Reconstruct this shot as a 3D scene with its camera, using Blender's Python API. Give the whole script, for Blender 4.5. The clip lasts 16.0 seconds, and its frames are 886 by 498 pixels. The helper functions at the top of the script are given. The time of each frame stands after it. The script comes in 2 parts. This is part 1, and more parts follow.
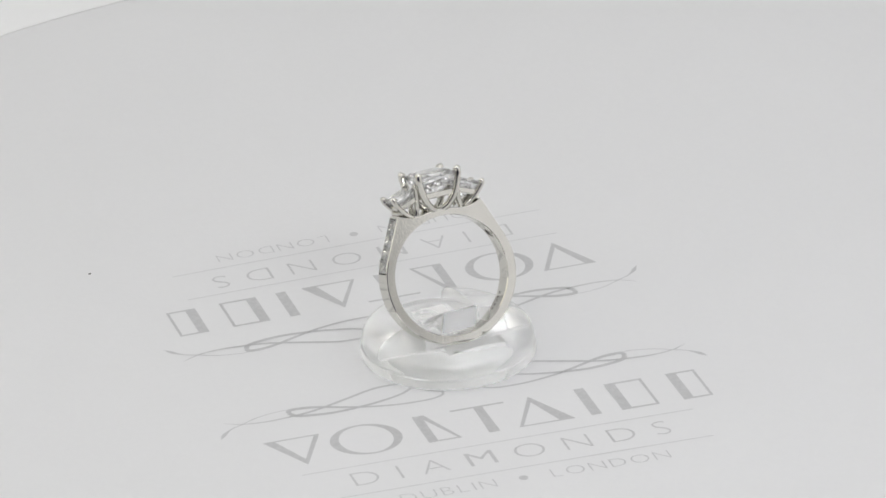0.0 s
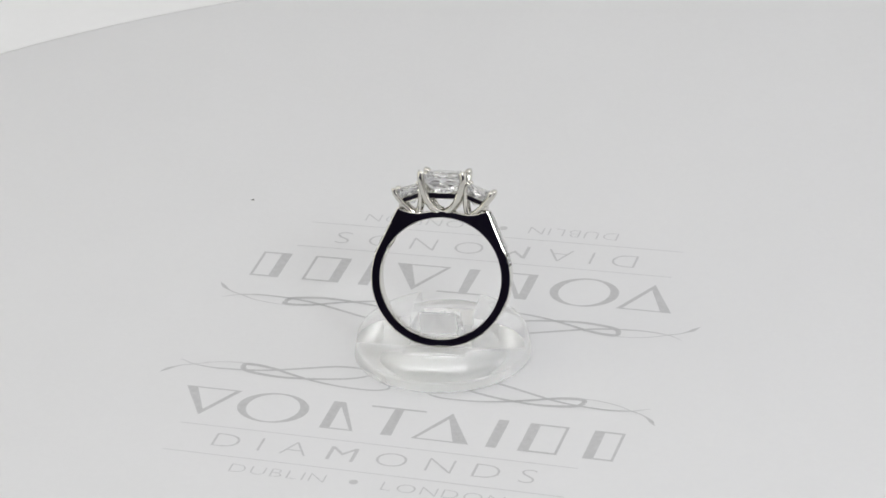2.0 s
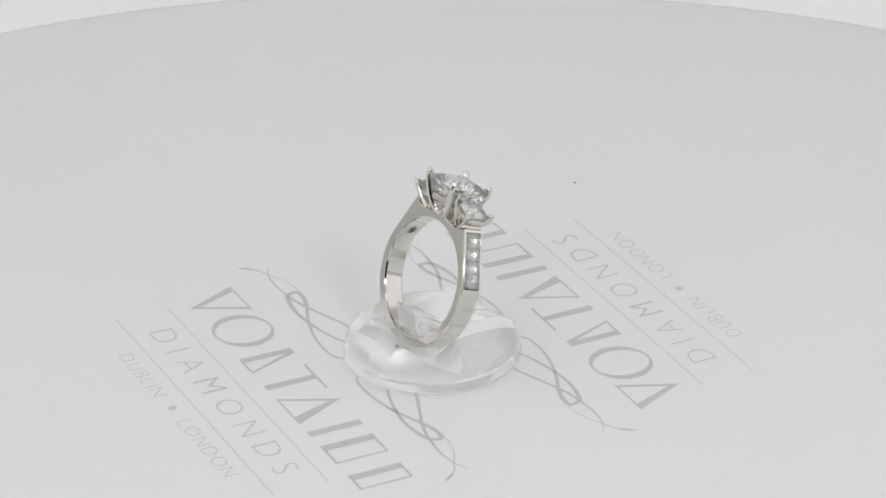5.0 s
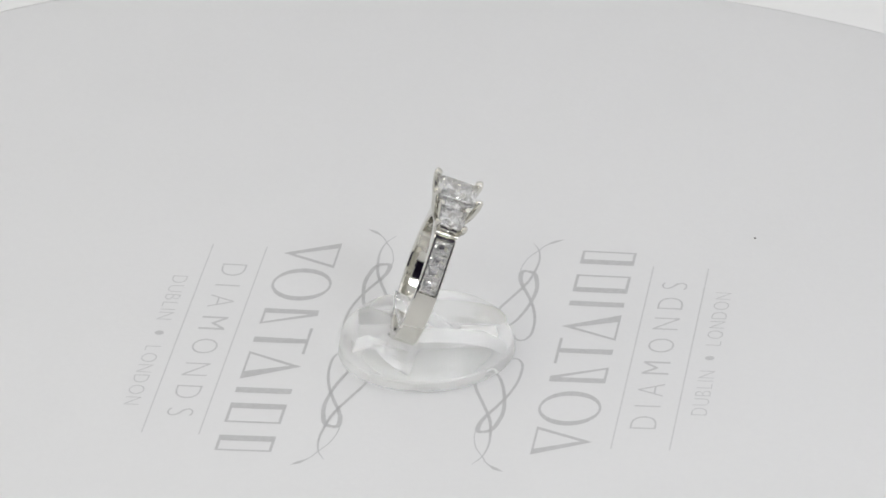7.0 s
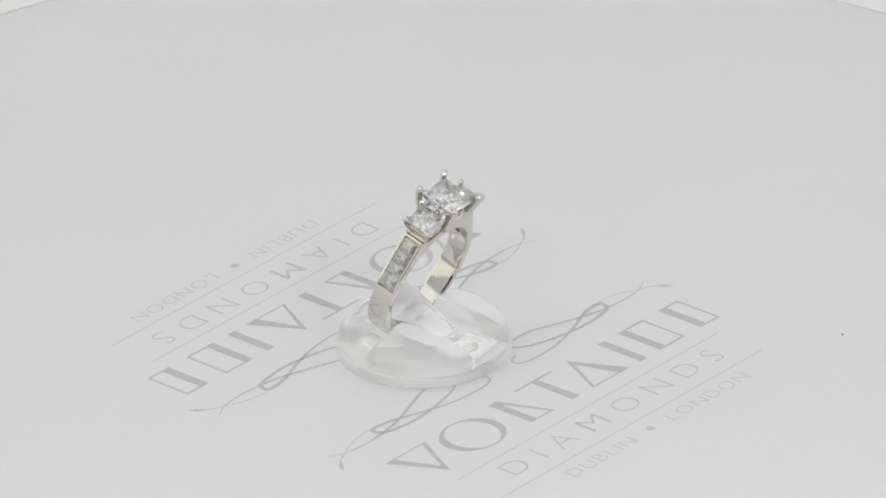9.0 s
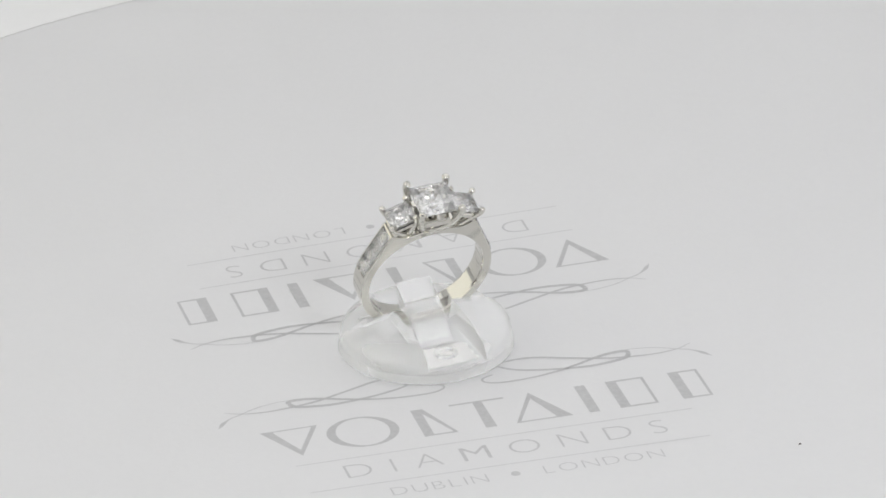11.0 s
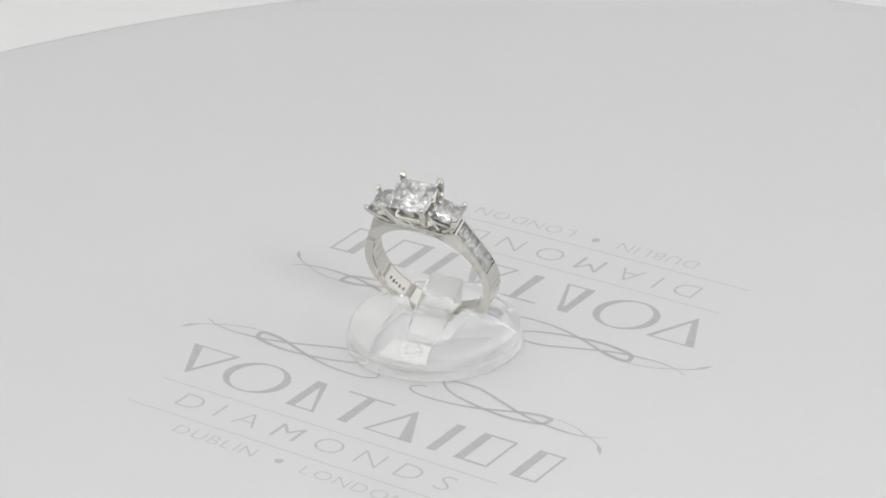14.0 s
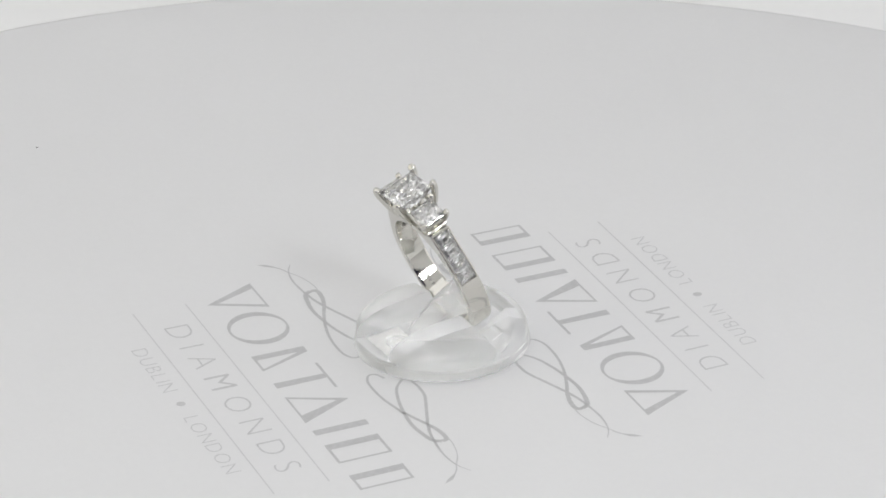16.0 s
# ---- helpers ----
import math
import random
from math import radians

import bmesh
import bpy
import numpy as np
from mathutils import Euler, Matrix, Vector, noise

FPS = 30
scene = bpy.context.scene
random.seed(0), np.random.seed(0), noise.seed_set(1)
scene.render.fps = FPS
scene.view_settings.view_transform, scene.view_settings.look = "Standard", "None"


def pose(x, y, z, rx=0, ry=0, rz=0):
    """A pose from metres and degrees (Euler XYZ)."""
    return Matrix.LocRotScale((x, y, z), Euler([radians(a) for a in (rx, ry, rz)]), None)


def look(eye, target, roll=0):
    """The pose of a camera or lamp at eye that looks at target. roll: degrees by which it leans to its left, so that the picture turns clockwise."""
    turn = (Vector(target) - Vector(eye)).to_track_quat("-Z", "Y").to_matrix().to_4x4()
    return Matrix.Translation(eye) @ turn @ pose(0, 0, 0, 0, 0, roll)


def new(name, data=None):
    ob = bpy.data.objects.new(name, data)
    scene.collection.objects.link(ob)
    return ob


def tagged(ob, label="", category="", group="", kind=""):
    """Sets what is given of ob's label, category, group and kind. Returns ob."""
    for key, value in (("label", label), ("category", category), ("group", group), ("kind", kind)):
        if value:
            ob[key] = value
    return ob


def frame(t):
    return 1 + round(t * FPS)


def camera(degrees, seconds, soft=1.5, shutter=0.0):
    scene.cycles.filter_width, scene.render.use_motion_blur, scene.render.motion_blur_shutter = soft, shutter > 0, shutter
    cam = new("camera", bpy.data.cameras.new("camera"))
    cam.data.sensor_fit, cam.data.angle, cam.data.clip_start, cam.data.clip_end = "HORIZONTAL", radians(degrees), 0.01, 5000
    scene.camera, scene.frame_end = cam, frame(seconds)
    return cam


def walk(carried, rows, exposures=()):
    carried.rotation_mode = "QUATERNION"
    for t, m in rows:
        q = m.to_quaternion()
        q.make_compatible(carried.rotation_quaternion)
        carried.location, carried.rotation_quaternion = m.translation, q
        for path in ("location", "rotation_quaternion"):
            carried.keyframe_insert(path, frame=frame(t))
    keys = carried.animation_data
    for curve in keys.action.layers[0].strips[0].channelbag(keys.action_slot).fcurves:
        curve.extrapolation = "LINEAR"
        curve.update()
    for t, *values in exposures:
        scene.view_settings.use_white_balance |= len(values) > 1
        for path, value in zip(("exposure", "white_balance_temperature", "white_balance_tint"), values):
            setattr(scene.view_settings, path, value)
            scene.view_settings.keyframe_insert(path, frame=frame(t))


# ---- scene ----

# All built sizes are in millimetres inside the functions and turned into metres by MM.
MM = 0.001

# ---- camera: it stands still ----
cam = camera(9.544, 16.0, soft=1.7)
EYE = Vector((0.0, -0.66412, 0.34849))
AHEAD = Vector((0.00166, 0.89401, -0.44805))
CAMERA_POSE = look(EYE, EYE + AHEAD, -1.652)
walk(cam, [(0.0, CAMERA_POSE), (16.0, CAMERA_POSE)])

# ---- light: a white photo tent with lamp panels in its roof and sides, two lamps by its opening and a dim room outside ----
world = bpy.data.worlds.new("room_light")
scene.world = world
world.use_nodes = True
world.node_tree.nodes["Background"].inputs[0].default_value = (0.9, 0.95, 1.0, 1)
world.node_tree.nodes["Background"].inputs[1].default_value = 0.02
scene.view_settings.exposure = 0.0


def soft_lamp(name, eye, target, size, watts, colour):
    data = bpy.data.lights.new(name, "AREA")
    data.shape, data.size, data.size_y, data.energy, data.color = "RECTANGLE", size[0], size[1], watts, colour
    ob = new(name, data)
    ob.matrix_world = look(eye, target)
    return ob


soft_lamp("tent_roof_lamp", (0.0, 0.05, 0.745), (0, 0.05, 0), (0.98, 0.94), 1.80, (0.985, 0.985, 1.0))
soft_lamp("tent_front_lamp_right", (0.215, -0.395, 0.325), (0, 0, 0.01), (0.12, 0.11), 0.64, (0.94, 0.965, 1.0))
soft_lamp("tent_front_lamp_left", (-0.115, -0.395, 0.325), (0, 0, 0.01), (0.12, 0.11), 0.30, (1.0, 0.99, 0.98))
soft_lamp("tent_side_lamp_right", (0.43, -0.11, 0.24), (0, -0.11, 0.24), (0.62, 0.42), 0.34, (0.965, 0.955, 1.0))
soft_lamp("tent_side_lamp_left", (-0.43, -0.11, 0.24), (0, -0.11, 0.24), (0.62, 0.42), 0.48, (1.0, 0.975, 0.80))
# unseen fill, added to lift the dark room mirrored in the band
soft_lamp("room_fill", (0.0, -1.5, 1.9), (0, -2.2, 0.5), (0.5, 0.5), 2.5, (0.9, 0.9, 1.0))


# ---- materials ----
def material(name, colour, rough=0.5, metal=0.0, ior=1.5, transmission=0.0, grain=0.0, grain_size=400.0,
             stain=0.0, stain_size=25.0, bump=0.0, bump_size=800.0, rough_var=0.0):
    """A surface with fine grain and larger stains in its colour, a fine relief and an uneven gloss."""
    m = bpy.data.materials.new(name)
    m.use_nodes = True
    n, l = m.node_tree.nodes, m.node_tree.links
    b = n["Principled BSDF"]
    b.inputs["Base Color"].default_value = (*colour, 1)
    b.inputs["Roughness"].default_value = rough
    b.inputs["Metallic"].default_value = metal
    b.inputs["IOR"].default_value = ior
    b.inputs["Transmission Weight"].default_value = transmission
    tex = n.new("ShaderNodeTexCoord")

    def cloud(size, detail):
        c = n.new("ShaderNodeTexNoise")
        c.inputs["Scale"].default_value, c.inputs["Detail"].default_value = size, detail
        l.new(tex.outputs["Object"], c.inputs["Vector"])
        return c.outputs["Fac"]

    if grain or stain:
        socket = None
        for amount, size in ((grain, grain_size), (stain, stain_size)):
            if not amount:
                continue
            r = n.new("ShaderNodeMapRange")
            r.inputs["From Min"].default_value, r.inputs["From Max"].default_value = 0.3, 0.7
            r.inputs["To Min"].default_value, r.inputs["To Max"].default_value = 1 - amount, 1.0
            l.new(cloud(size, 4), r.inputs["Value"])
            if socket is None:
                socket = r.outputs[0]
            else:
                k = n.new("ShaderNodeMath")
                k.operation = "MULTIPLY"
                l.new(socket, k.inputs[0]), l.new(r.outputs[0], k.inputs[1])
                socket = k.outputs[0]
        mix = n.new("ShaderNodeVectorMath")
        mix.operation = "SCALE"
        mix.inputs[0].default_value = colour
        l.new(socket, mix.inputs["Scale"])
        l.new(mix.outputs[0], b.inputs["Base Color"])
    if rough_var:
        r = n.new("ShaderNodeMapRange")
        r.inputs["To Min"].default_value, r.inputs["To Max"].default_value = max(rough - rough_var, 0.0), rough + rough_var
        l.new(cloud(stain_size * 3, 3), r.inputs["Value"])
        l.new(r.outputs[0], b.inputs["Roughness"])
    if bump:
        k = n.new("ShaderNodeBump")
        k.inputs["Strength"].default_value, k.inputs["Distance"].default_value = bump, 0.0004
        l.new(cloud(bump_size, 3), k.inputs["Height"])
        l.new(k.outputs[0], b.inputs["Normal"])
    return m


SHEET = material("white_satin_card", (0.745, 0.745, 0.75), 0.42, grain=0.012, grain_size=900, stain=0.02, stain_size=14,
                 bump=0.04, bump_size=1500, rough_var=0.05)
INK = material("silver_grey_ink", (0.56, 0.56, 0.565), 0.4, grain=0.12, grain_size=1600, stain=0.05, stain_size=120)
SMALL_INK = material("small_print_ink", (0.575, 0.575, 0.58), 0.4, grain=0.1, grain_size=1600)
THIN_INK = material("pale_silver_ink", (0.635, 0.635, 0.64), 0.4, grain=0.12, grain_size=1600)
GOLD = material("polished_white_gold", (0.68, 0.665, 0.615), 0.05, 1.0, bump=0.012, bump_size=2600, rough_var=0.03, stain_size=300)
STAMP = material("dark_stamp", (0.30, 0.29, 0.27), 0.4, 0.8, grain=0.3, grain_size=3000)
DIAMOND = material("diamond", (1.0, 1.0, 1.0), 0.0, ior=1.95, transmission=0.95)
ACRYLIC = material("clear_acrylic", (1.0, 1.0, 0.995), 0.04, ior=1.42, transmission=0.74, bump=0.012, bump_size=250, rough_var=0.03, stain_size=100)
# white of the gleam painted into the stand's notch
GLEAM = material("gleam_white", (0.93, 0.925, 0.91), 0.5, grain=0.03, grain_size=900, stain=0.03, stain_size=150)
SATIN = material("satin_acrylic", (1.0, 1.0, 1.0), 0.2, ior=1.40, transmission=0.86, bump=0.04, bump_size=500)
FROST_END = material("frosted_clear", (1.0, 1.0, 1.0), 0.4, ior=1.4, transmission=0.75, grain=0.03, grain_size=900)
TABLE = material("white_table_paper", (0.92, 0.92, 0.92), 0.6, grain=0.01, grain_size=600, stain=0.015, stain_size=8, bump=0.05)
TENT = material("white_tent_cloth", (0.82, 0.82, 0.82), 0.8, grain=0.05, grain_size=700, stain=0.04, stain_size=5, bump=0.2)
ROOM = material("dark_room_paint", (0.11, 0.09, 0.19), 0.8, grain=0.1, grain_size=30, stain=0.2, stain_size=2)
# for the dust specks and the painted shade in the drilled hollows
DUST_AND_SHADE = material("dark_dust_and_shade", (0.06, 0.055, 0.05), 0.8, grain=0.4, grain_size=4000)


# ---- building helpers ----
def mesh_from(bm, name, mat, smooth=False):
    me = bpy.data.meshes.new(name)
    bmesh.ops.recalc_face_normals(bm, faces=bm.faces[:])
    if smooth:
        for f in bm.faces:
            f.smooth = True
    bm.to_mesh(me)
    bm.free()
    me.materials.append(mat)
    return me


def part(name, bm, mat, parent=None, label="", smooth=False, m=None):
    ob = new(name, mesh_from(bm, name, mat, smooth))
    if parent is not None:
        ob.parent = parent
    if m is not None:
        ob.matrix_basis = m
    if label:
        ob["label"] = label
    return ob


def sharp_by_angle(ob, degrees=35):
    """Smooth faces, with hard edges where they meet at more than that angle."""
    bm = bmesh.new()
    bm.from_mesh(ob.data)
    for f in bm.faces:
        f.smooth = True
    for e in bm.edges:
        e.smooth = len(e.link_faces) == 2 and e.calc_face_angle(0) < radians(degrees)
    bm.to_mesh(ob.data)
    bm.free()
    return ob


def box(bm, x0, x1, y0, y1, z0, z1, m=None, bevel=0.0):
    v = [bm.verts.new(Vector((x, y, z)) * MM) for x in (x0, x1) for y in (y0, y1) for z in (z0, z1)]
    faces = [bm.faces.new([v[i] for i in q]) for q in
             ((0, 1, 3, 2), (4, 6, 7, 5), (0, 4, 5, 1), (2, 3, 7, 6), (0, 2, 6, 4), (1, 5, 7, 3))]
    if bevel:
        edges = list({e for f in faces for e in f.edges})
        done = bmesh.ops.bevel(bm, geom=edges, offset=bevel * MM, segments=2, affect="EDGES", profile=0.6)
        v = list({w for w in bm.verts if w.is_valid and (w in v or w in done["verts"])})
    if m is not None:
        for w in v:
            w.co = m @ w.co
    return v


def glide(points, steps=8):
    """A smooth line through the points (Catmull-Rom)."""
    p = [Vector(q) for q in points]
    p = [2 * p[0] - p[1]] + p + [2 * p[-1] - p[-2]]
    out = []
    for i in range(1, len(p) - 2):
        for k in range(steps):
            t = k / steps
            a, b, c, d = p[i - 1:i + 3]
            out.append(0.5 * (2 * b + (c - a) * t + (2 * a - 5 * b + 4 * c - d) * t * t + (3 * b - a - 3 * c + d) * t ** 3))
    return out + [p[-2]]


def tube(bm, line, radii, sides=10, flat=1.0):
    """A round rod along a line of points in mm, closed with rounded ends."""
    n = len(line)
    rings = []
    for i, c in enumerate(line):
        way = (line[min(i + 1, n - 1)] - line[max(i - 1, 0)]).normalized()
        side = way.cross(Vector((0.21, 0.97, 0.1))).normalized()
        other = way.cross(side)
        r = radii(i / (n - 1))
        rings.append([bm.verts.new((c + side * r * math.cos(2 * math.pi * k / sides) + other * flat * r * math.sin(2 * math.pi * k / sides)) * MM)
                      for k in range(sides)])
    for a, b in zip(rings, rings[1:]):
        for k in range(sides):
            bm.faces.new((a[k], a[(k + 1) % sides], b[(k + 1) % sides], b[k]))
    bm.faces.new(rings[0][::-1]), bm.faces.new(rings[-1])


# ---- setting: table, tent, room ----
def plane_slab(name, x0, x1, y0, y1, z0, z1, mat, label, category):
    bm = bmesh.new()
    box(bm, x0, x1, y0, y1, z0, z1)
    return tagged(part(name, bm, mat), label, category, kind="structure")


plane_slab("floor", -1500, 1500, -2200, 1300, -60, -32, TABLE, "white paper-covered table top under the turntable", "table top")
plane_slab("wall_back", -520, 520, 560, 575, -32, 760, TENT, "white cloth back wall of the photo tent", "wall")
plane_slab("wall_left", -535, -520, -430, 575, -32, 760, TENT, "white cloth side wall of the photo tent", "wall")
plane_slab("wall_right", 520, 535, -430, 575, -32, 760, TENT, "white cloth side wall of the photo tent", "wall")
plane_slab("ceiling", -535, 535, -445, 575, 760, 775, TENT, "white cloth roof of the photo tent", "ceiling")
plane_slab("wall_front_left", -520, -376, -445, -430, -32, 760, TENT, "white cloth front flap of the photo tent", "wall")
plane_slab("wall_front_right", 289, 520, -445, -430, -32, 760, TENT, "white cloth front flap of the photo tent", "wall")
# unseen flap, added to keep the dark opening low in the reflections
plane_slab("wall_front_top", -376, 289, -445, -430, 264, 760, TENT, "unseen white flap added above the tent opening to brighten reflections", "wall")
plane_slab("wall_room_back", -1500, 1500, -2215, -2200, -60, 2200, ROOM, "dark wall of the room behind the camera", "wall")
plane_slab("wall_room_left", -1515, -1500, -2200, 1300, -60, 2200, ROOM, "dark side wall of the room", "wall")
plane_slab("wall_room_right", 1500, 1515, -2200, 1300, -60, 2200, ROOM, "dark side wall of the room", "wall")
plane_slab("wall_room_front", -1500, 1500, 1300, 1315, -60, 2200, ROOM, "dark wall of the room behind the tent", "wall")
plane_slab("ceiling_room", -1515, 1515, -2215, 1315, 2200, 2215, ROOM, "dark ceiling of the room", "ceiling")

# ---- the turning sheet ----
SHEET_R = 133.0


def warp(x, y):
    """Height in mm of the slightly twisted card at a place in mm."""
    r = math.hypot(x, y) / SHEET_R
    return 3.92 * r * r * math.cos(2 * (math.atan2(y, x) - radians(46.1)))


def build_sheet():
    top = new("turning_display_card")
    tagged(top, "round white satin card printed with two silver-grey emblems", "display card")
    bm = bmesh.new()
    radii = [0, 6, 14, 24, 36, 50, 66, 82, 98, 112, 122, 129, 132.4, 133.0, 132.8]
    n = 128
    levels = [(r, 0.0 if i < 13 else (-0.12 if i == 13 else -0.3)) for i, r in enumerate(radii)] + [(66, -0.3), (0, -0.3)]
    prev = None
    for r, dz in levels:
        if r == 0:
            ring = [bm.verts.new((0, 0, (dz) * MM))]
        else:
            ring = []
            for k in range(n):
                x, y = r * math.cos(2 * math.pi * k / n), r * math.sin(2 * math.pi * k / n)
                ring.append(bm.verts.new((x * MM, y * MM, (warp(x, y) + dz) * MM)))
        if prev is not None:
            for k in range(n):
                a, b = (prev[k], prev[(k + 1) % n]) if len(prev) > 1 else (prev[0], None)
                c, d = (ring[k], ring[(k + 1) % n]) if len(ring) > 1 else (ring[0], None)
                bm.faces.new([v for v in (a, b, d, c) if v is not None])
        prev = ring
    part("card", bm, SHEET, top, smooth=True)
    # the turntable platter below the card
    bm = bmesh.new()
    bmesh.ops.create_cone(bm, cap_ends=True, segments=64, radius1=0.085, radius2=0.085, depth=0.024,
                          matrix=Matrix.Translation((0, 0, -0.0192)))
    part("platter", bm, TENT, top, "white plastic turntable platter below the card")
    return top


LOGO_CENTRE, LOGO_TURN = Vector((-0.68, -0.66)), radians(-7.5)


def logo_point(u, v, flip):
    """The place on the card of a place in the emblem, in mm; flip for the second emblem, half a turn on."""
    a = LOGO_TURN + (math.pi if flip else 0)
    x = LOGO_CENTRE.x + u * math.cos(a) - v * math.sin(a)
    y = LOGO_CENTRE.y + u * math.sin(a) + v * math.cos(a)
    return x, y


def lay(bm, flip, lift=0.03):
    """Lays a flat print, drawn in the emblem's own mm, on the card."""
    for w in bm.verts:
        x, y = logo_point(w.co.x, w.co.y, flip)
        w.co = Vector((x, y, warp(x, y) + lift)) * MM


def outline(bm, outer, inner):
    """A flat closed band between two outlines of equal count."""
    a = [bm.verts.new((*q, 0)) for q in outer]
    b = [bm.verts.new((*q, 0)) for q in inner]
    for k in range(len(a)):
        j = (k + 1) % len(a)
        bm.faces.new((a[k], a[j], b[j], b[k]))


def solid(bm, pts):
    bm.faces.new([bm.verts.new((*q, 0)) for q in pts])


def ribbon(bm, line, width):
    """A flat stroke along a line, its width given along the way from 0 to 1."""
    n = len(line)
    pairs = []
    for i, c in enumerate(line):
        way = (line[min(i + 1, n - 1)] - line[max(i - 1, 0)]).normalized()
        side = Vector((-way.y, way.x, 0)) * width(i / (n - 1)) / 2
        pairs.append((bm.verts.new(c + side), bm.verts.new(c - side)))
    for (a, b), (c, d) in zip(pairs, pairs[1:]):
        bm.faces.new((a, b, d, c))


BASE, CAP = -25.6, -17.7


def mark_shapes():
    """Plain shapes in place of the maker's name: one function for each, drawing into a bmesh."""
    def triangle(tip, left, right, far, near, thick, thin):
        def draw(bm):
            sgn = 1 if far > near else -1
            outline(bm, [(left, far), (right, far), (tip, near)],
                    [(left + thick * 1.2, far - 0.3 * sgn), (right - thin * 1.6, far - 0.3 * sgn), (tip + (thick - thin) * 0.15, near + 1.7 * sgn)])
        return draw

    def ellipse(bm):
        ring = [(2 * math.pi * k / 48) for k in range(48)]
        outline(bm, [(-16.95 + 5.05 * math.cos(a), -21.55 + 4.35 * math.sin(a)) for a in ring],
                [(-16.95 + 3.75 * math.cos(a), -21.55 + 4.0 * math.sin(a)) for a in ring])

    def bar(x0, x1):
        def draw(bm):
            solid(bm, [(x0, BASE), (x1, BASE), (x1, CAP), (x0, CAP)])
        return draw

    def frame_shape(x0, x1, thick, thin):
        def draw(bm):
            outline(bm, [(x0, BASE), (x1, BASE), (x1, CAP), (x0, CAP)],
                    [(x0 + thick, BASE + thin), (x1 - thin, BASE + thin), (x1 - thin, CAP - thin), (x0 + thick, CAP - thin)])
        return draw

    def corner(bm):
        outline(bm, [(-9.2, BASE), (-4.4, BASE), (-7.5, CAP), (-9.2, CAP)], [(-7.8, BASE + 0.35), (-5.0, BASE + 0.35), (-7.75, CAP - 1.5), (-7.85, CAP - 1.5)])

    def hammer(bm):
        solid(bm, [(-0.5, BASE), (1.1, BASE), (0.95, CAP - 0.4), (-0.35, CAP - 0.4)])
        solid(bm, [(-3.7, CAP - 0.4), (4.1, CAP - 0.4), (4.1, CAP), (-3.7, CAP)])

    return [triangle(-26.5, -30.6, -22.5, CAP, BASE - 0.2, 1.4, 0.55), ellipse, corner, hammer,
            triangle(7.8, 3.9, 12.0, BASE, CAP + 0.2, 0.55, 1.4), bar(14.4, 15.9), frame_shape(18.9, 24.4, 1.5, 0.4), frame_shape(28.0, 32.3, 1.5, 0.4)]


def letters(word, u0, u1, base, height):
    """Each letter of a word as a flat mesh, spread evenly from u0 to u1 (mm) with capitals of that height."""
    widths, shapes = [], []
    for ch in word:
        if ch == " ":
            shapes.append(None), widths.append(0.45)
            continue
        if ch == "*":
            shapes.append("dot"), widths.append(0.4)
            continue
        cu = bpy.data.curves.new("letter", "FONT")
        cu.body, cu.size, cu.resolution_u, cu.offset = ch, 1.0, 4, -0.008 if ch == "M" else -0.022
        ob = new("letter", cu)
        me = bpy.data.meshes.new_from_object(ob.evaluated_get(bpy.context.evaluated_depsgraph_get()))
        bpy.data.objects.remove(ob)
        bpy.data.curves.remove(cu)
        xs = [w.co.x for w in me.vertices]
        shapes.append((me, min(xs))), widths.append(max(xs) - min(xs))
    cap = 0.73
    scale = height / cap
    stretch = 1.12
    gap = (u1 - u0 - sum(widths) * scale * stretch) / (len(word) - 1)
    u, out = u0, []
    for s, w in zip(shapes, widths):
        if s is not None:
            bm = bmesh.new()
            if s == "dot":
                c, r = u + w * scale * stretch / 2, height * 0.27
                solid(bm, [(c + r * math.cos(a), base + height * 0.5 + r * math.sin(a)) for a in [2 * math.pi * k / 16 for k in range(16)]])
            else:
                bm.from_mesh(s[0])
                for q in bm.verts:
                    q.co = Vector((u + (q.co.x - s[1]) * scale * stretch, base + q.co.y * scale, 0))
                bpy.data.meshes.remove(s[0])
            out.append(("bullet" if s == "dot" else "letter", bm))
        u += w * scale * stretch + gap
    return out


FLOURISH = {
    "upper": ([(24.7, -10.5), (24.3, -9.7), (22.1, -9.75), (19.7, -10.4), (17.2, -11.4), (13.6, -12.6), (9.5, -13.4), (5.3, -13.5), (3.3, -12.9), (2.8, -12.1), (3.3, -11.4), (4.6, -10.9)], 0.75, 0.35),
    "lower": ([(24.7, -10.5), (24.0, -11.5), (22.1, -12.1), (18.6, -12.5), (14.3, -12.1), (10.9, -11.4), (8.2, -10.5), (6.4, -9.2), (5.9, -8.4), (6.7, -7.8), (9.0, -7.5)], 0.75, 0.4),
    "strand": ([(9.0, -7.5), (11.8, -7.75), (15.8, -9.15), (19.9, -10.6), (22.9, -11.3), (27.8, -11.75), (31.5, -11.3), (33.9, -10.15)], 0.5, 0.5),
    "tip": ([(24.0, -9.55), (25.9, -9.45), (29.1, -10.1), (31.7, -11.35), (33.2, -12.0), (34.6, -13.2), (35.7, -14.7)], 0.22, 0.12),
}


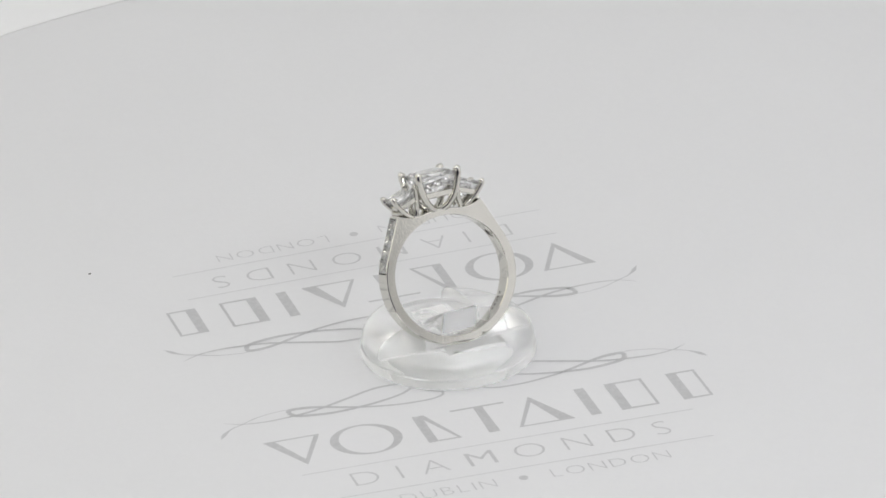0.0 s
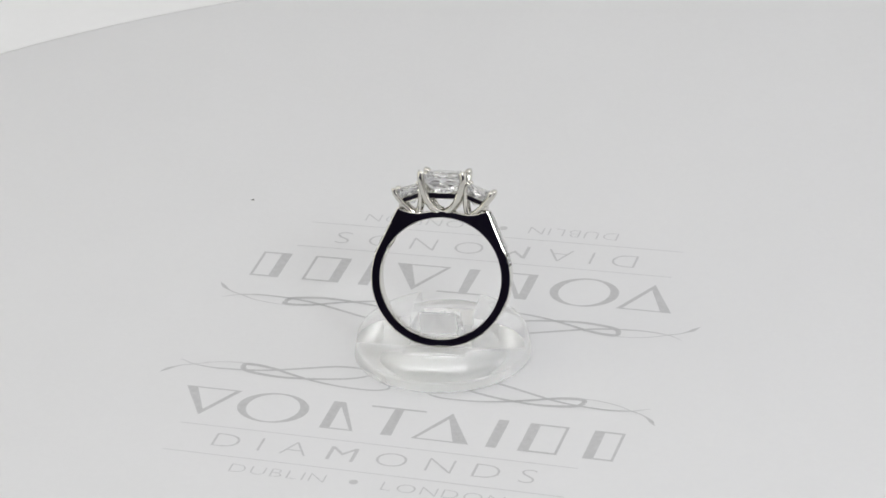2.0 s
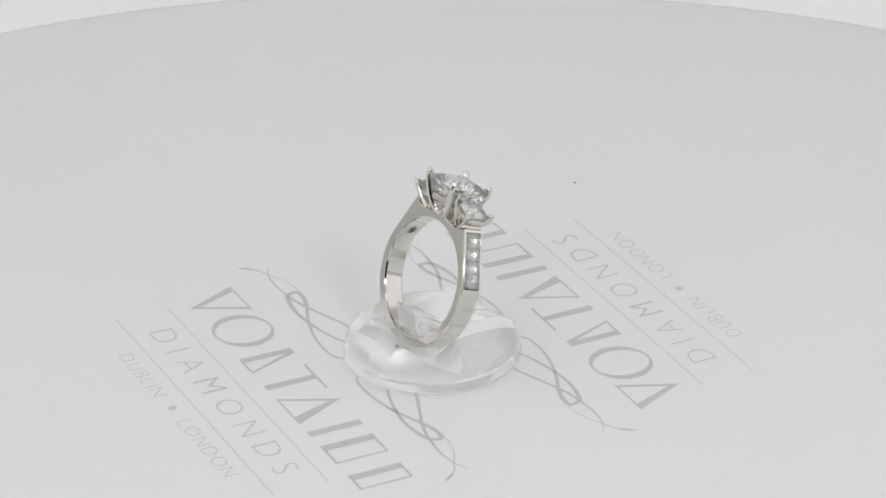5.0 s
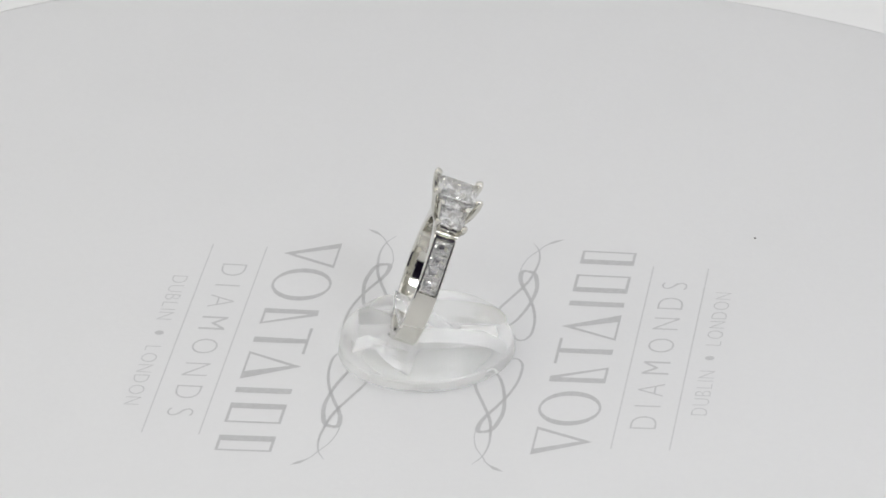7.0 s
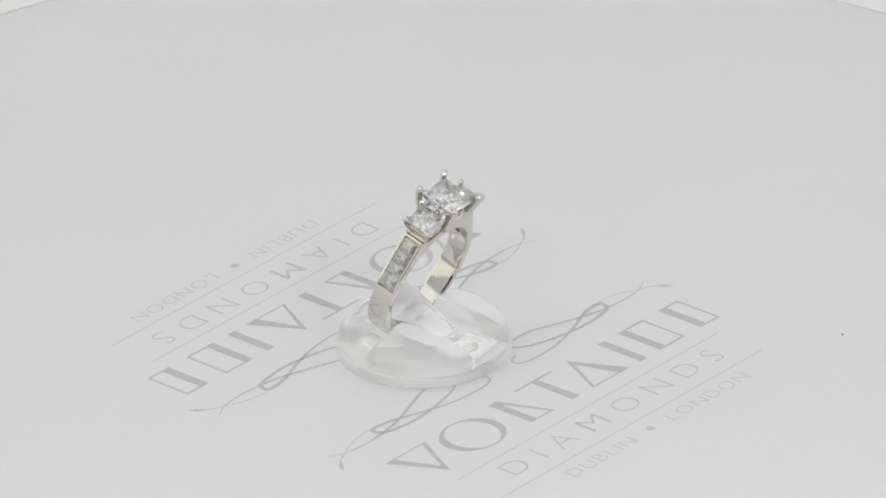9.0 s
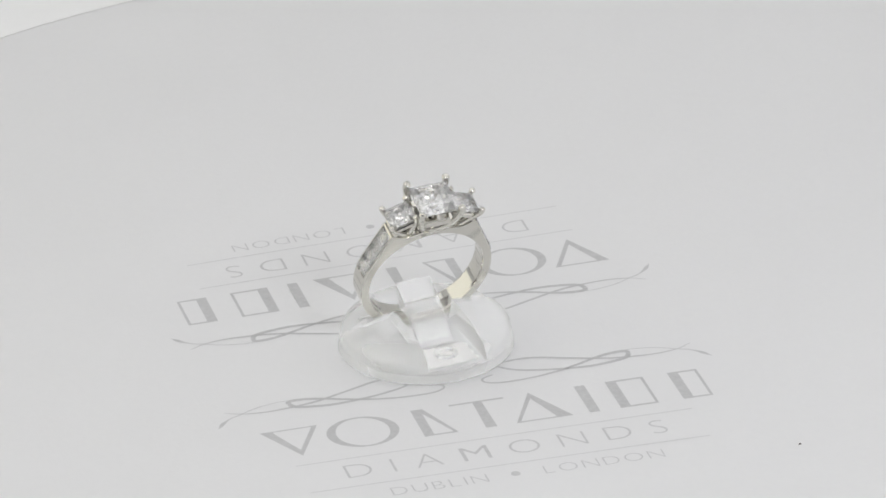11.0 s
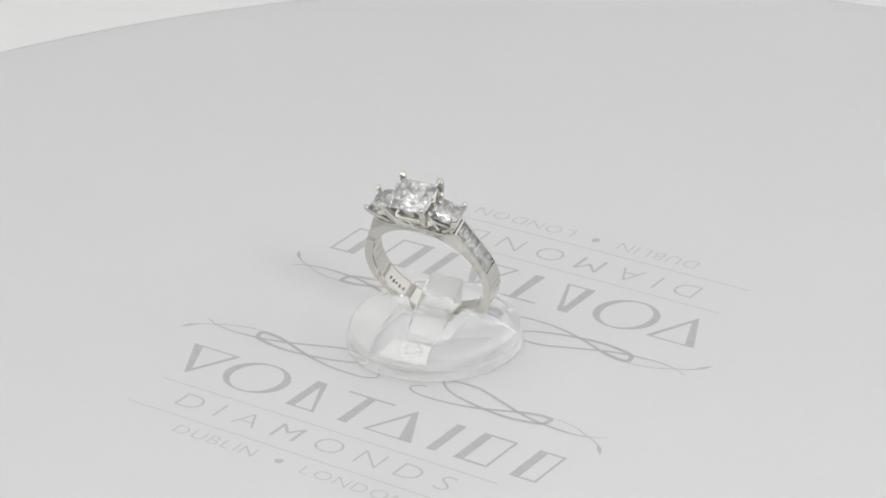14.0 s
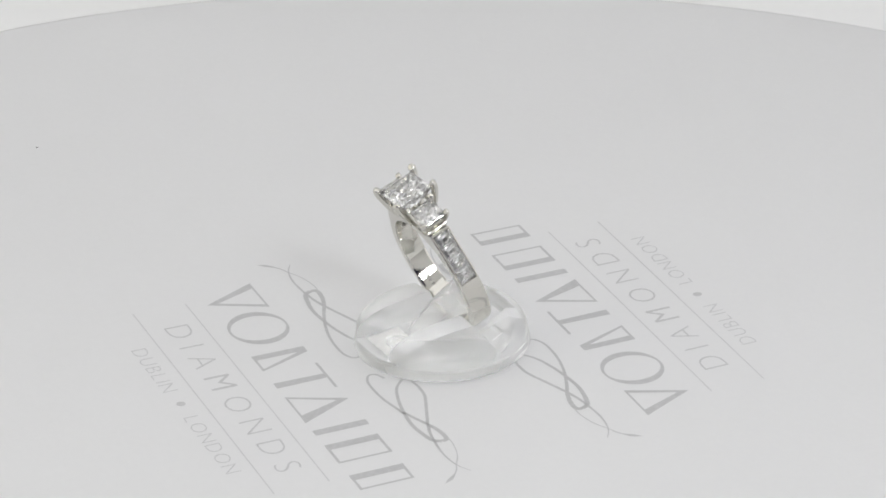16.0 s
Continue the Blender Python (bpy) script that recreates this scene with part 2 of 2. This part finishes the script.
def print_emblem(card, flip):
    def put(name, bm, mat, label=""):
        lay(bm, flip)
        part(name, bm, mat, card, label)

    for key, (pts, w0, w1) in FLOURISH.items():
        for sgn in (1, -1):
            bm = bmesh.new()
            line = [Vector((sgn * q.x, q.y, 0)) for q in glide([(a, b, 0) for a, b in pts], 8)]
            if key == "strand":
                ribbon(bm, line, lambda t: 0.45 - 0.35 * max(0.0, t - 0.5) / 0.5)
            elif key == "tip":
                ribbon(bm, line, lambda t: (0.12 + 0.1 * t + 0.42 * math.exp(-((t - 0.86) / 0.08) ** 2)) * min(1.0, 0.05 + (1 - t) / 0.08))
            else:
                ribbon(bm, line, lambda t: w1 + (w0 - w1) * math.exp(-(t / 0.35) ** 2))
            put("flourish", bm, INK, "printed silver-grey swirl")
    for draw in mark_shapes():
        bm = bmesh.new()
        draw(bm)
        bmesh.ops.triangulate(bm, faces=bm.faces[:])
        bmesh.ops.subdivide_edges(bm, edges=[e for e in bm.edges if e.calc_length() > 3], cuts=2)
        put("name_shape", bm, INK, "plain printed silver-grey shape")
    for v in (-28.5, -36.5):
        bm = bmesh.new()
        ribbon(bm, [Vector((-28.2 + 56.4 * k / 24, v, 0)) for k in range(25)], lambda t: 0.2)
        put("rule", bm, THIN_INK, "thin printed grey line")
    for name, bm in letters("DIAMONDS", -22.2, 23.2, -34.1, 4.1) + letters("DUBLIN * LONDON", -17.7, 20.6, -40.6, 2.45):
        put(name, bm, SMALL_INK)


# ---- clear ring stand ----
def carved(body, cutters):
    """The mesh of body with the cutters taken away; the cutters are removed."""
    for c in cutters:
        k = body.modifiers.new("cut", "BOOLEAN")
        k.operation, k.object, k.solver = "DIFFERENCE", c, "EXACT"
    k = body.modifiers.new("edges", "BEVEL")
    k.width, k.segments, k.limit_method, k.angle_limit = 0.35 * MM, 2, "ANGLE", radians(38)
    me = bpy.data.meshes.new_from_object(body.evaluated_get(bpy.context.evaluated_depsgraph_get()))
    body.modifiers.clear()
    body.data = me
    for c in cutters:
        bpy.data.objects.remove(c)
    return body


LEAN = 21.3
SEAT = Matrix.Translation(Vector((0, -3.36, 3.08)) * MM) @ pose(0, 0, 0, -LEAN, 0, 0)


def build_stand():
    top = tagged(new("ring_stand"), "clear acrylic domed ring stand with a spring tongue", "ring stand")
    profile = [(0, 0), (11.6, 0), (12.0, 0.04), (12.38, 0.22), (12.5, 0.45), (12.45, 1.0), (12.33, 1.55), (12.12, 1.75), (12.15, 2.0), (12.15, 2.7), (12.0, 3.3), (11.5, 4.0),
               (10.5, 4.7), (9.1, 5.25), (7.2, 5.7), (5.0, 6.0), (2.5, 6.15), (0, 6.2)]
    n = 96
    bm = bmesh.new()
    prev = None
    for r, z in profile:
        ring = [bm.verts.new(Vector((r * math.cos(2 * math.pi * k / n), r * math.sin(2 * math.pi * k / n), z)) * MM) for k in range(n)] if r else [bm.verts.new((0, 0, z * MM))]
        if prev is not None:
            for k in range(n):
                j = (k + 1) % n
                if len(prev) == 1:
                    bm.faces.new((prev[0], ring[j], ring[k]))
                elif len(ring) == 1:
                    bm.faces.new((prev[k], prev[j], ring[0]))
                else:
                    bm.faces.new((prev[k], prev[j], ring[j], ring[k]))
        prev = ring
    body = part("body", bm, ACRYLIC, top)
    slot = bmesh.new()
    box(slot, -8.2, 8.2, -2.0, 1.4, -0.32, 14, SEAT)
    notch = bmesh.new()
    side = [(-2.2, 2.2), (4.6, 2.2), (10.4, 1.9), (13.6, 2.6), (13.6, 14), (-2.2, 14)]
    ends = [[notch.verts.new(Vector((x, y, z)) * MM) for y, z in side] for x in (-4.4, 4.4)]
    notch.faces.new(ends[0][::-1]), notch.faces.new(ends[1])
    for k in range(len(side)):
        j = (k + 1) % len(side)
        notch.faces.new((ends[0][k], ends[0][j], ends[1][j], ends[1][k]))
    back = bmesh.new()
    box(back, -13.5, 13.5, -20, 1.0, 0, 14, Matrix.Translation(Vector((0, -3.3, 2.95)) * MM) @ pose(0, 0, 0, -25, 0, 0))
    fore = bmesh.new()
    box(fore, -4.4, 4.4, -9.6, -2.6, 2.2, 14)
    carved(body, [part("cutter", c, ACRYLIC) for c in (slot, notch, back, fore)])
    sharp_by_angle(body, 30)
    # the tongue rises from the notch, reaches over the foot of the ring and grips it with its thick end
    bm = bmesh.new()
    upper = glide([(0, 4.25, 2.1), (0, 3.0, 3.6), (0, 0.7, 5.5), (0, -1.7, 7.15), (0, -4.2, 8.6)], 5)
    lower = glide([(0, 3.5, 1.3), (0, 2.2, 2.8), (0, -0.05, 4.65), (0, -1.6, 4.9), (0, -3.5, 4.85)], 5)
    half, soft_edge = 2.6, 0.2
    rows = []
    for p, q in zip(upper, lower):
        d = (q - p) * min(0.3, soft_edge / (q - p).length)
        rows.append([bm.verts.new((c + Vector((x, 0, 0))) * MM) for x, c in
                     ((-half, p + d), (-half + soft_edge, p), (half - soft_edge, p), (half, p + d),
                      (half, q - d), (half - soft_edge, q), (-half + soft_edge, q), (-half, q - d))])
    for a, b in zip(rows, rows[1:]):
        for k in range(8):
            bm.faces.new((a[k], a[(k + 1) % 8], b[(k + 1) % 8], b[k]))
    bm.faces.new(rows[0][::-1]), bm.faces.new(rows[-1])
    tongue = sharp_by_angle(part("tongue", bm, SATIN, top, "clear spring tongue over the ring's foot"), 40)
    # its sawn end is frosted
    bm = bmesh.new()
    p, q = upper[-1], lower[-1]
    way = (q - p).normalized()
    box(bm, -2.5, 2.5, -0.08, 0.08, 0.15, (q - p).length - 0.15,
        Matrix.Translation((p + Vector((0, -0.11, 0))) * MM) @ way.to_track_quat("Z", "Y").to_matrix().to_4x4())
    part("tongue_end", bm, FROST_END, tongue, "frosted sawn end of the tongue")
    # white plate just under the notch's floor, painting the bright gleam there
    bm = bmesh.new()
    n = 44
    edge = []
    for k in range(n):
        a = 2 * math.pi * k / n
        r = 1 / max(abs(math.cos(a)) / 4.05, abs(math.sin(a)) / 2.7)
        edge.append((r * math.cos(a) * random.uniform(0.9, 1.0), 7.5 + r * math.sin(a) * random.uniform(0.86, 1.0)))
    low, high = [[bm.verts.new(Vector((x, y, 2.25 - 0.052 * (y - 4.6) + h)) * MM) for x, y in edge] for h in (-0.3, -0.16)]
    bm.faces.new(low), bm.faces.new(high[::-1])
    for k in range(n):
        bm.faces.new((low[k], low[(k + 1) % n], high[(k + 1) % n], high[k]))
    part("notch_gleam", bm, GLEAM, body, "white plate painting the bright gleam in the notch's floor")
    # round moulding mark in the notch's floor
    bm = bmesh.new()
    rows = [[bm.verts.new(Vector((r * math.cos(2 * math.pi * k / 32), 7.2 + r * math.sin(2 * math.pi * k / 32), z)) * MM) for k in range(32)]
            for r, z in ((1.1, 2.1), (1.15, 2.42), (1.65, 2.42), (1.7, 2.1))]
    for a, b in zip(rows, rows[1:] + rows[:1]):
        for k in range(32):
            bm.faces.new((a[k], a[(k + 1) % 32], b[(k + 1) % 32], b[k]))
    part("moulding_mark", bm, ACRYLIC, body, "clear round moulded ring")
    # the clear plastic lets the light through to the card
    for ob in top.children_recursive:
        if ob.data.materials[0] in (ACRYLIC, SATIN, FROST_END):
            ob.visible_shadow = False
    return top


# ---- the ring, origin at the lowest point of its band, its own z along its lean ----
R_IN = 8.5
RING_Z = 9.5
RING_Y = -0.35


def outer_radius(a):
    """Outer radius of the band at an angle from the top, in radians."""
    a = abs((a + math.pi) % (2 * math.pi) - math.pi)
    corner = math.atan2(6.35, 9.75)
    if a < corner:
        return 9.55 + (math.hypot(6.35, 9.75) - 9.55) * (a / corner) ** 5
    if a < TANGENT:
        return SIDE_R / math.cos(a - TANGENT)
    t = (a - TANGENT) / (math.pi - TANGENT)
    return SIDE_R + (9.75 - SIDE_R) * (t * t * (3 - 2 * t))


def shoulder(s):
    """Place and outward angle on the shoulder, s mm down from its top."""
    straight = SIDE_R * math.tan(TANGENT - CHANNEL[0])
    if s < straight:
        d = straight - s
        return SIDE_R * math.sin(TANGENT) - d * math.cos(TANGENT), SIDE_R * math.cos(TANGENT) + d * math.sin(TANGENT), TANGENT
    a = TANGENT + (s - straight) / SIDE_R
    return outer_radius(a) * math.sin(a), outer_radius(a) * math.cos(a), a


SIDE_R, TANGENT = 9.85, radians(65.2)
CHANNEL = (radians(35.2), radians(76.8))


def princess(half, depth, crown, table=0.66):
    """A square brilliant: table, crown, girdle and a chevron-cut pavilion. Its girdle lies at z = 0."""
    bm = bmesh.new()

    def ring(scale, mid, quarter, z):
        """Sixteen points round a square, its sides drawn in at their middles and quarters."""
        out = []
        for k in range(4):
            c, d = math.cos(k * math.pi / 2), math.sin(k * math.pi / 2)
            for f, pull in ((-1, 1.0), (-0.5, quarter), (0, mid), (0.5, quarter)):
                x, y = half * scale * pull, half * scale * f
                out.append(bm.verts.new(Vector((x * c - y * d, x * d + y * c, z)) * MM))
        return out

    levels = [ring(table, 1.0, 1.0, crown), ring(0.85, 1.04, 0.98, crown * 0.62), ring(1, 1, 1, 0.06), ring(1, 1, 1, -0.06),
              ring(0.86, 0.90, 0.99, -depth * 0.22), ring(0.66, 0.98, 0.84, -depth * 0.45), ring(0.45, 0.82, 1.0, -depth * 0.66),
              ring(0.22, 1.0, 0.86, -depth * 0.86)]
    bm.faces.new(levels[0])
    for q, (a, b) in enumerate(zip(levels, levels[1:])):
        for k in range(16):
            j = (k + 1) % 16
            if (k + q) % 2:
                bm.faces.new((a[k], a[j], b[k])), bm.faces.new((a[j], b[j], b[k]))
            else:
                bm.faces.new((a[k], a[j], b[j])), bm.faces.new((a[k], b[j], b[k]))
    tip = bm.verts.new((0, 0, -depth * MM))
    for k in range(16):
        bm.faces.new((levels[-1][k], levels[-1][(k + 1) % 16], tip))
    return bm


def build_ring():
    top = tagged(new("diamond_ring"), "polished white-gold ring with three square diamonds and diamond-set shoulders", "ring")
    up = Matrix.Translation(Vector((0, RING_Y, RING_Z)) * MM)
    # band with a channel down each shoulder
    bm = bmesh.new()
    n = 240
    rings = []
    for i in range(n):
        a = 2 * math.pi * i / n - math.pi
        w = 1.56
        ro, b, c = outer_radius(a), 0.14, 1.27
        deep = 0.8 if CHANNEL[0] - 0.01 < abs(a) < CHANNEL[1] + 0.01 else 0.0
        ri = R_IN
        sec = [(-w + 0.25, ri), (-w, ri + 0.1), (-w, ro - b), (-w + 0.04, ro - 0.04), (-w + b, ro), (-c, ro), (-c, ro - deep), (c, ro - deep), (c, ro),
               (w - b, ro), (w - 0.04, ro - 0.04), (w, ro - b), (w, ri + 0.1), (w - 0.25, ri), (0, ri - 0.03)]
        rings.append([bm.verts.new(Vector((r * math.sin(a), y + RING_Y, r * math.cos(a) + RING_Z)) * MM) for y, r in sec])
    for i in range(n):
        p, q = rings[i], rings[(i + 1) % n]
        for k in range(len(p)):
            j = (k + 1) % len(p)
            bm.faces.new((p[k], p[j], q[j], q[k]))
    bmesh.ops.remove_doubles(bm, verts=bm.verts[:], dist=1e-7)
    sharp_by_angle(part("band", bm, GOLD, top), 14)

    def claw(path, r0, r1, parent=top):
        bm = bmesh.new()
        line = glide(path, 6)
        tube(bm, [q + Vector((0, RING_Y, RING_Z)) for q in line], lambda t: (r0 + (r1 - r0) * t) * (1.0 if t < 0.86 else 1.18 if t < 0.97 else 0.8))
        sharp_by_angle(part("claw", bm, GOLD, parent), 60)

    def rail(m, hx, hy, z, thick, tall, name="gallery_rail"):
        bm = bmesh.new()
        pts = [(-hx, -hy), (hx, -hy), (hx, hy), (-hx, hy)]
        rows = []
        for k in range(4):
            x, y = pts[k]
            sx, sy = (1 if x > 0 else -1), (1 if y > 0 else -1)
            rows.append([bm.verts.new(m @ (Vector((x + sx * o, y + sy * o, z + h)) * MM)) for o, h in
                         ((0, 0.1), (0.1, 0), (thick - 0.1, 0), (thick, 0.1), (thick, tall - 0.1), (thick - 0.1, tall), (0.1, tall), (0, tall - 0.1))])
        for k in range(4):
            p, q = rows[k], rows[(k + 1) % 4]
            for i in range(8):
                j = (i + 1) % 8
                bm.faces.new((p[i], p[j], q[j], q[i]))
        return part(name, bm, GOLD, top)

    # centre setting
    seat = rail(up, 1.85, 1.9, 11.25, 0.55, 0.85)
    for sx in (-1, 1):
        for sy in (-1, 1):
            claw([(sx * 0.45, sy * 1.0, 9.4), (sx * 1.35, sy * 1.55, 9.95), (sx * 2.25, sy * 2.25, 11.3), (sx * 2.78, sy * 2.8, 13.0),
                  (sx * 3.0, sy * 3.1, 14.4), (sx * 2.78, sy * 2.88, 15.0)], 0.54, 0.47, seat)
    part("centre_diamond", princess(2.78, 3.1, 0.75), DIAMOND, top, "large square-cut clear diamond", m=up @ pose(0, 0, 14.2 * MM))
    # side settings, tilted outwards
    for sx in (-1, 1):
        tilt = up @ pose(sx * 3.9 * MM, 0, 9.5 * MM, 0, sx * 20, 0)
        seat = rail(tilt, 1.12, 1.12, 1.4, 0.5, 0.75)
        for ox in (-1, 1):
            for sy in (-1, 1):
                bm = bmesh.new()
                line = glide([(ox * 0.35, sy * 0.9, -0.35), (ox * 0.9, sy * 1.1, 0.5), (ox * 1.45, sy * 1.5, 1.7), (ox * 1.85, sy * 1.95, 3.1), (ox * 1.7, sy * 1.8, 3.7)], 6)
                tube(bm, line, lambda t: (0.41 - 0.05 * t) * (1.0 if t < 0.84 else 1.2 if t < 0.97 else 0.8))
                sharp_by_angle(part("claw", bm, GOLD, seat, m=tilt), 60)
        bm = bmesh.new()
        tube(bm, [Vector((sx * 1.62, -1.6 + 3.2 * k / 8, 0.95 + 0.25 * abs(k / 4 - 1) ** 3)) for k in range(9)], lambda t: 0.42 if 0.05 < t < 0.95 else 0.3)
        sharp_by_angle(part("end_bar", bm, GOLD, top, m=tilt), 60)
        part("side_diamond", princess(1.85, 2.1, 0.5), DIAMOND, top, "smaller square-cut clear diamond", m=tilt @ pose(0, 0, 2.95 * MM))
    # four small stones in each shoulder's channel
    me = mesh_from(princess(0.94, 0.74, 0.3, 0.56), "accent_diamond", DIAMOND)
    for sx in (-1, 1):
        for k in range(4):
            x, z, a = shoulder(1.02 + 1.9 * k)
            ob = new("accent_diamond", me)
            ob.parent = top
            ob.matrix_basis = up @ pose(sx * (x - 0.12 * math.sin(a)) * MM, 0, (z - 0.12 * math.cos(a)) * MM, random.uniform(-5, 5), sx * (math.degrees(a) + random.uniform(-4, 4)), 0) @ Matrix.Diagonal((1, 1.34, 1, 1))
            ob["label"] = "tiny square diamond set in the shoulder"
    # stamped marks and drilled hollows on the inside of the band
    def stamp(a, y, w, h, mat=STAMP):
        bm = bmesh.new()
        box(bm, -w / 2, w / 2, -h / 2, h / 2, -0.05, 0.02, bevel=0.0)
        part("stamp", bm, mat, top, "dark stamped mark", m=up @ pose(R_IN * math.sin(radians(a)) * MM, y * MM, R_IN * math.cos(radians(a)) * MM, 0, a + 180, 0) @ Matrix.Translation((0, 0, 0.03 * MM)))

    for a, tall in ((119, 0.5), (123.5, 0.62), (127, 0.4), (131.5, 0.58), (136, 0.5)):
        stamp(a, 0.3, 0.2, tall)
        stamp(a + 1.3, 0.25, 0.09, tall * 1.15)
    # an oval drilled hollow under each shoulder, built flat with its inner shade painted
    for a in (-58, 58):
        m = up @ pose(R_IN * math.sin(radians(a)) * MM, 0, R_IN * math.cos(radians(a)) * MM, 0, a + 180, 0)
        bm = bmesh.new()
        rows = [[bm.verts.new(Vector((sx * 1.0 * math.cos(2 * math.pi * k / 28), sx * 0.72 * math.sin(2 * math.pi * k / 28), z)) * MM) for k in range(28)]
                for sx, z in ((1.15, -0.03), (1.05, 0.1), (0.9, 0.1), (0.82, 0.03))]
        for p, q in zip(rows, rows[1:]):
            for k in range(28):
                bm.faces.new((p[k], p[(k + 1) % 28], q[(k + 1) % 28], q[k]))
        part("drill_rim", bm, GOLD, top, smooth=True, m=m)
        bm = bmesh.new()
        bmesh.ops.create_cone(bm, cap_ends=True, segments=20, radius1=0.82 * MM, radius2=0.82 * MM, depth=0.06 * MM,
                              matrix=Matrix.Translation((0, 0, 0.035 * MM)) @ Matrix.Diagonal((1, 0.72, 1, 1)))
        part("drill_hole", bm, STAMP, top, "dull drilled hollow", m=m)
        # flat dark disc in place of the hole's shaded depth
        bm = bmesh.new()
        bmesh.ops.create_cone(bm, cap_ends=True, segments=14, radius1=0.42 * MM, radius2=0.4 * MM, depth=0.05 * MM,
                              matrix=Matrix.Translation((0.12 * MM, 0.05 * MM, 0.075 * MM)) @ Matrix.Diagonal((1.1, 0.8, 1, 1)))
        part("drill_hole", bm, DUST_AND_SHADE, top, "flat dark disc painting the shade in the drilled hollow", m=m)
    # light passes through the stones to the settings under them
    for ob in top.children_recursive:
        if ob.data.materials[0] == DIAMOND:
            ob.visible_shadow = False
    return top


def build_speck(label, size):
    bm = bmesh.new()
    bmesh.ops.create_icosphere(bm, subdivisions=1, radius=size * MM)
    for w in bm.verts:
        w.co.x *= 1.5 + 0.4 * random.random()
        w.co.z *= 0.4 + 0.2 * random.random()
    return tagged(part("dust_speck", bm, DUST_AND_SHADE), label, "dust speck", group="dust specks")


card = build_sheet()
print_emblem(card, False)
print_emblem(card, True)
stand = build_stand()
ring = build_ring()
speck_a = build_speck("tiny dark dust speck on the white card", 0.16)
speck_b = build_speck("tiny dark dust speck on the white card", 0.14)
speck_c = build_speck("tiny dark fleck lying in the clear stand below the ring", 0.22)

# ---- the turntable carries everything round ----
STAND_AT = Matrix.Translation(Vector((1.07, -1.45, 0.03)) * MM)
RING_AT = STAND_AT @ pose(0.15 * MM, 0.05 * MM, 0, 0, 0, -0.7) @ SEAT


def turn_rows(m):
    """Steady clockwise turning of what stands at m on the card."""
    return [(0.5 * k, pose(0, 0, 0, 0, 0, 24.903 - 16.602 * 0.5 * k) @ m) for k in range(33)]


def on_card(x, y, lift):
    return pose(x * MM, y * MM, (warp(x, y) + lift) * MM)


def motions():
    walk(card, turn_rows(pose(0, 0, 0)))
    walk(stand, turn_rows(STAND_AT))
    walk(ring, turn_rows(RING_AT))
    walk(speck_a, turn_rows(on_card(-34.0, 46.4, 0.09)))
    walk(speck_b, turn_rows(on_card(89.2, 19.0, 0.06)))
    walk(speck_c, turn_rows(STAND_AT @ pose(-1.1 * MM, -5.2 * MM, 2.36 * MM)))


motions()
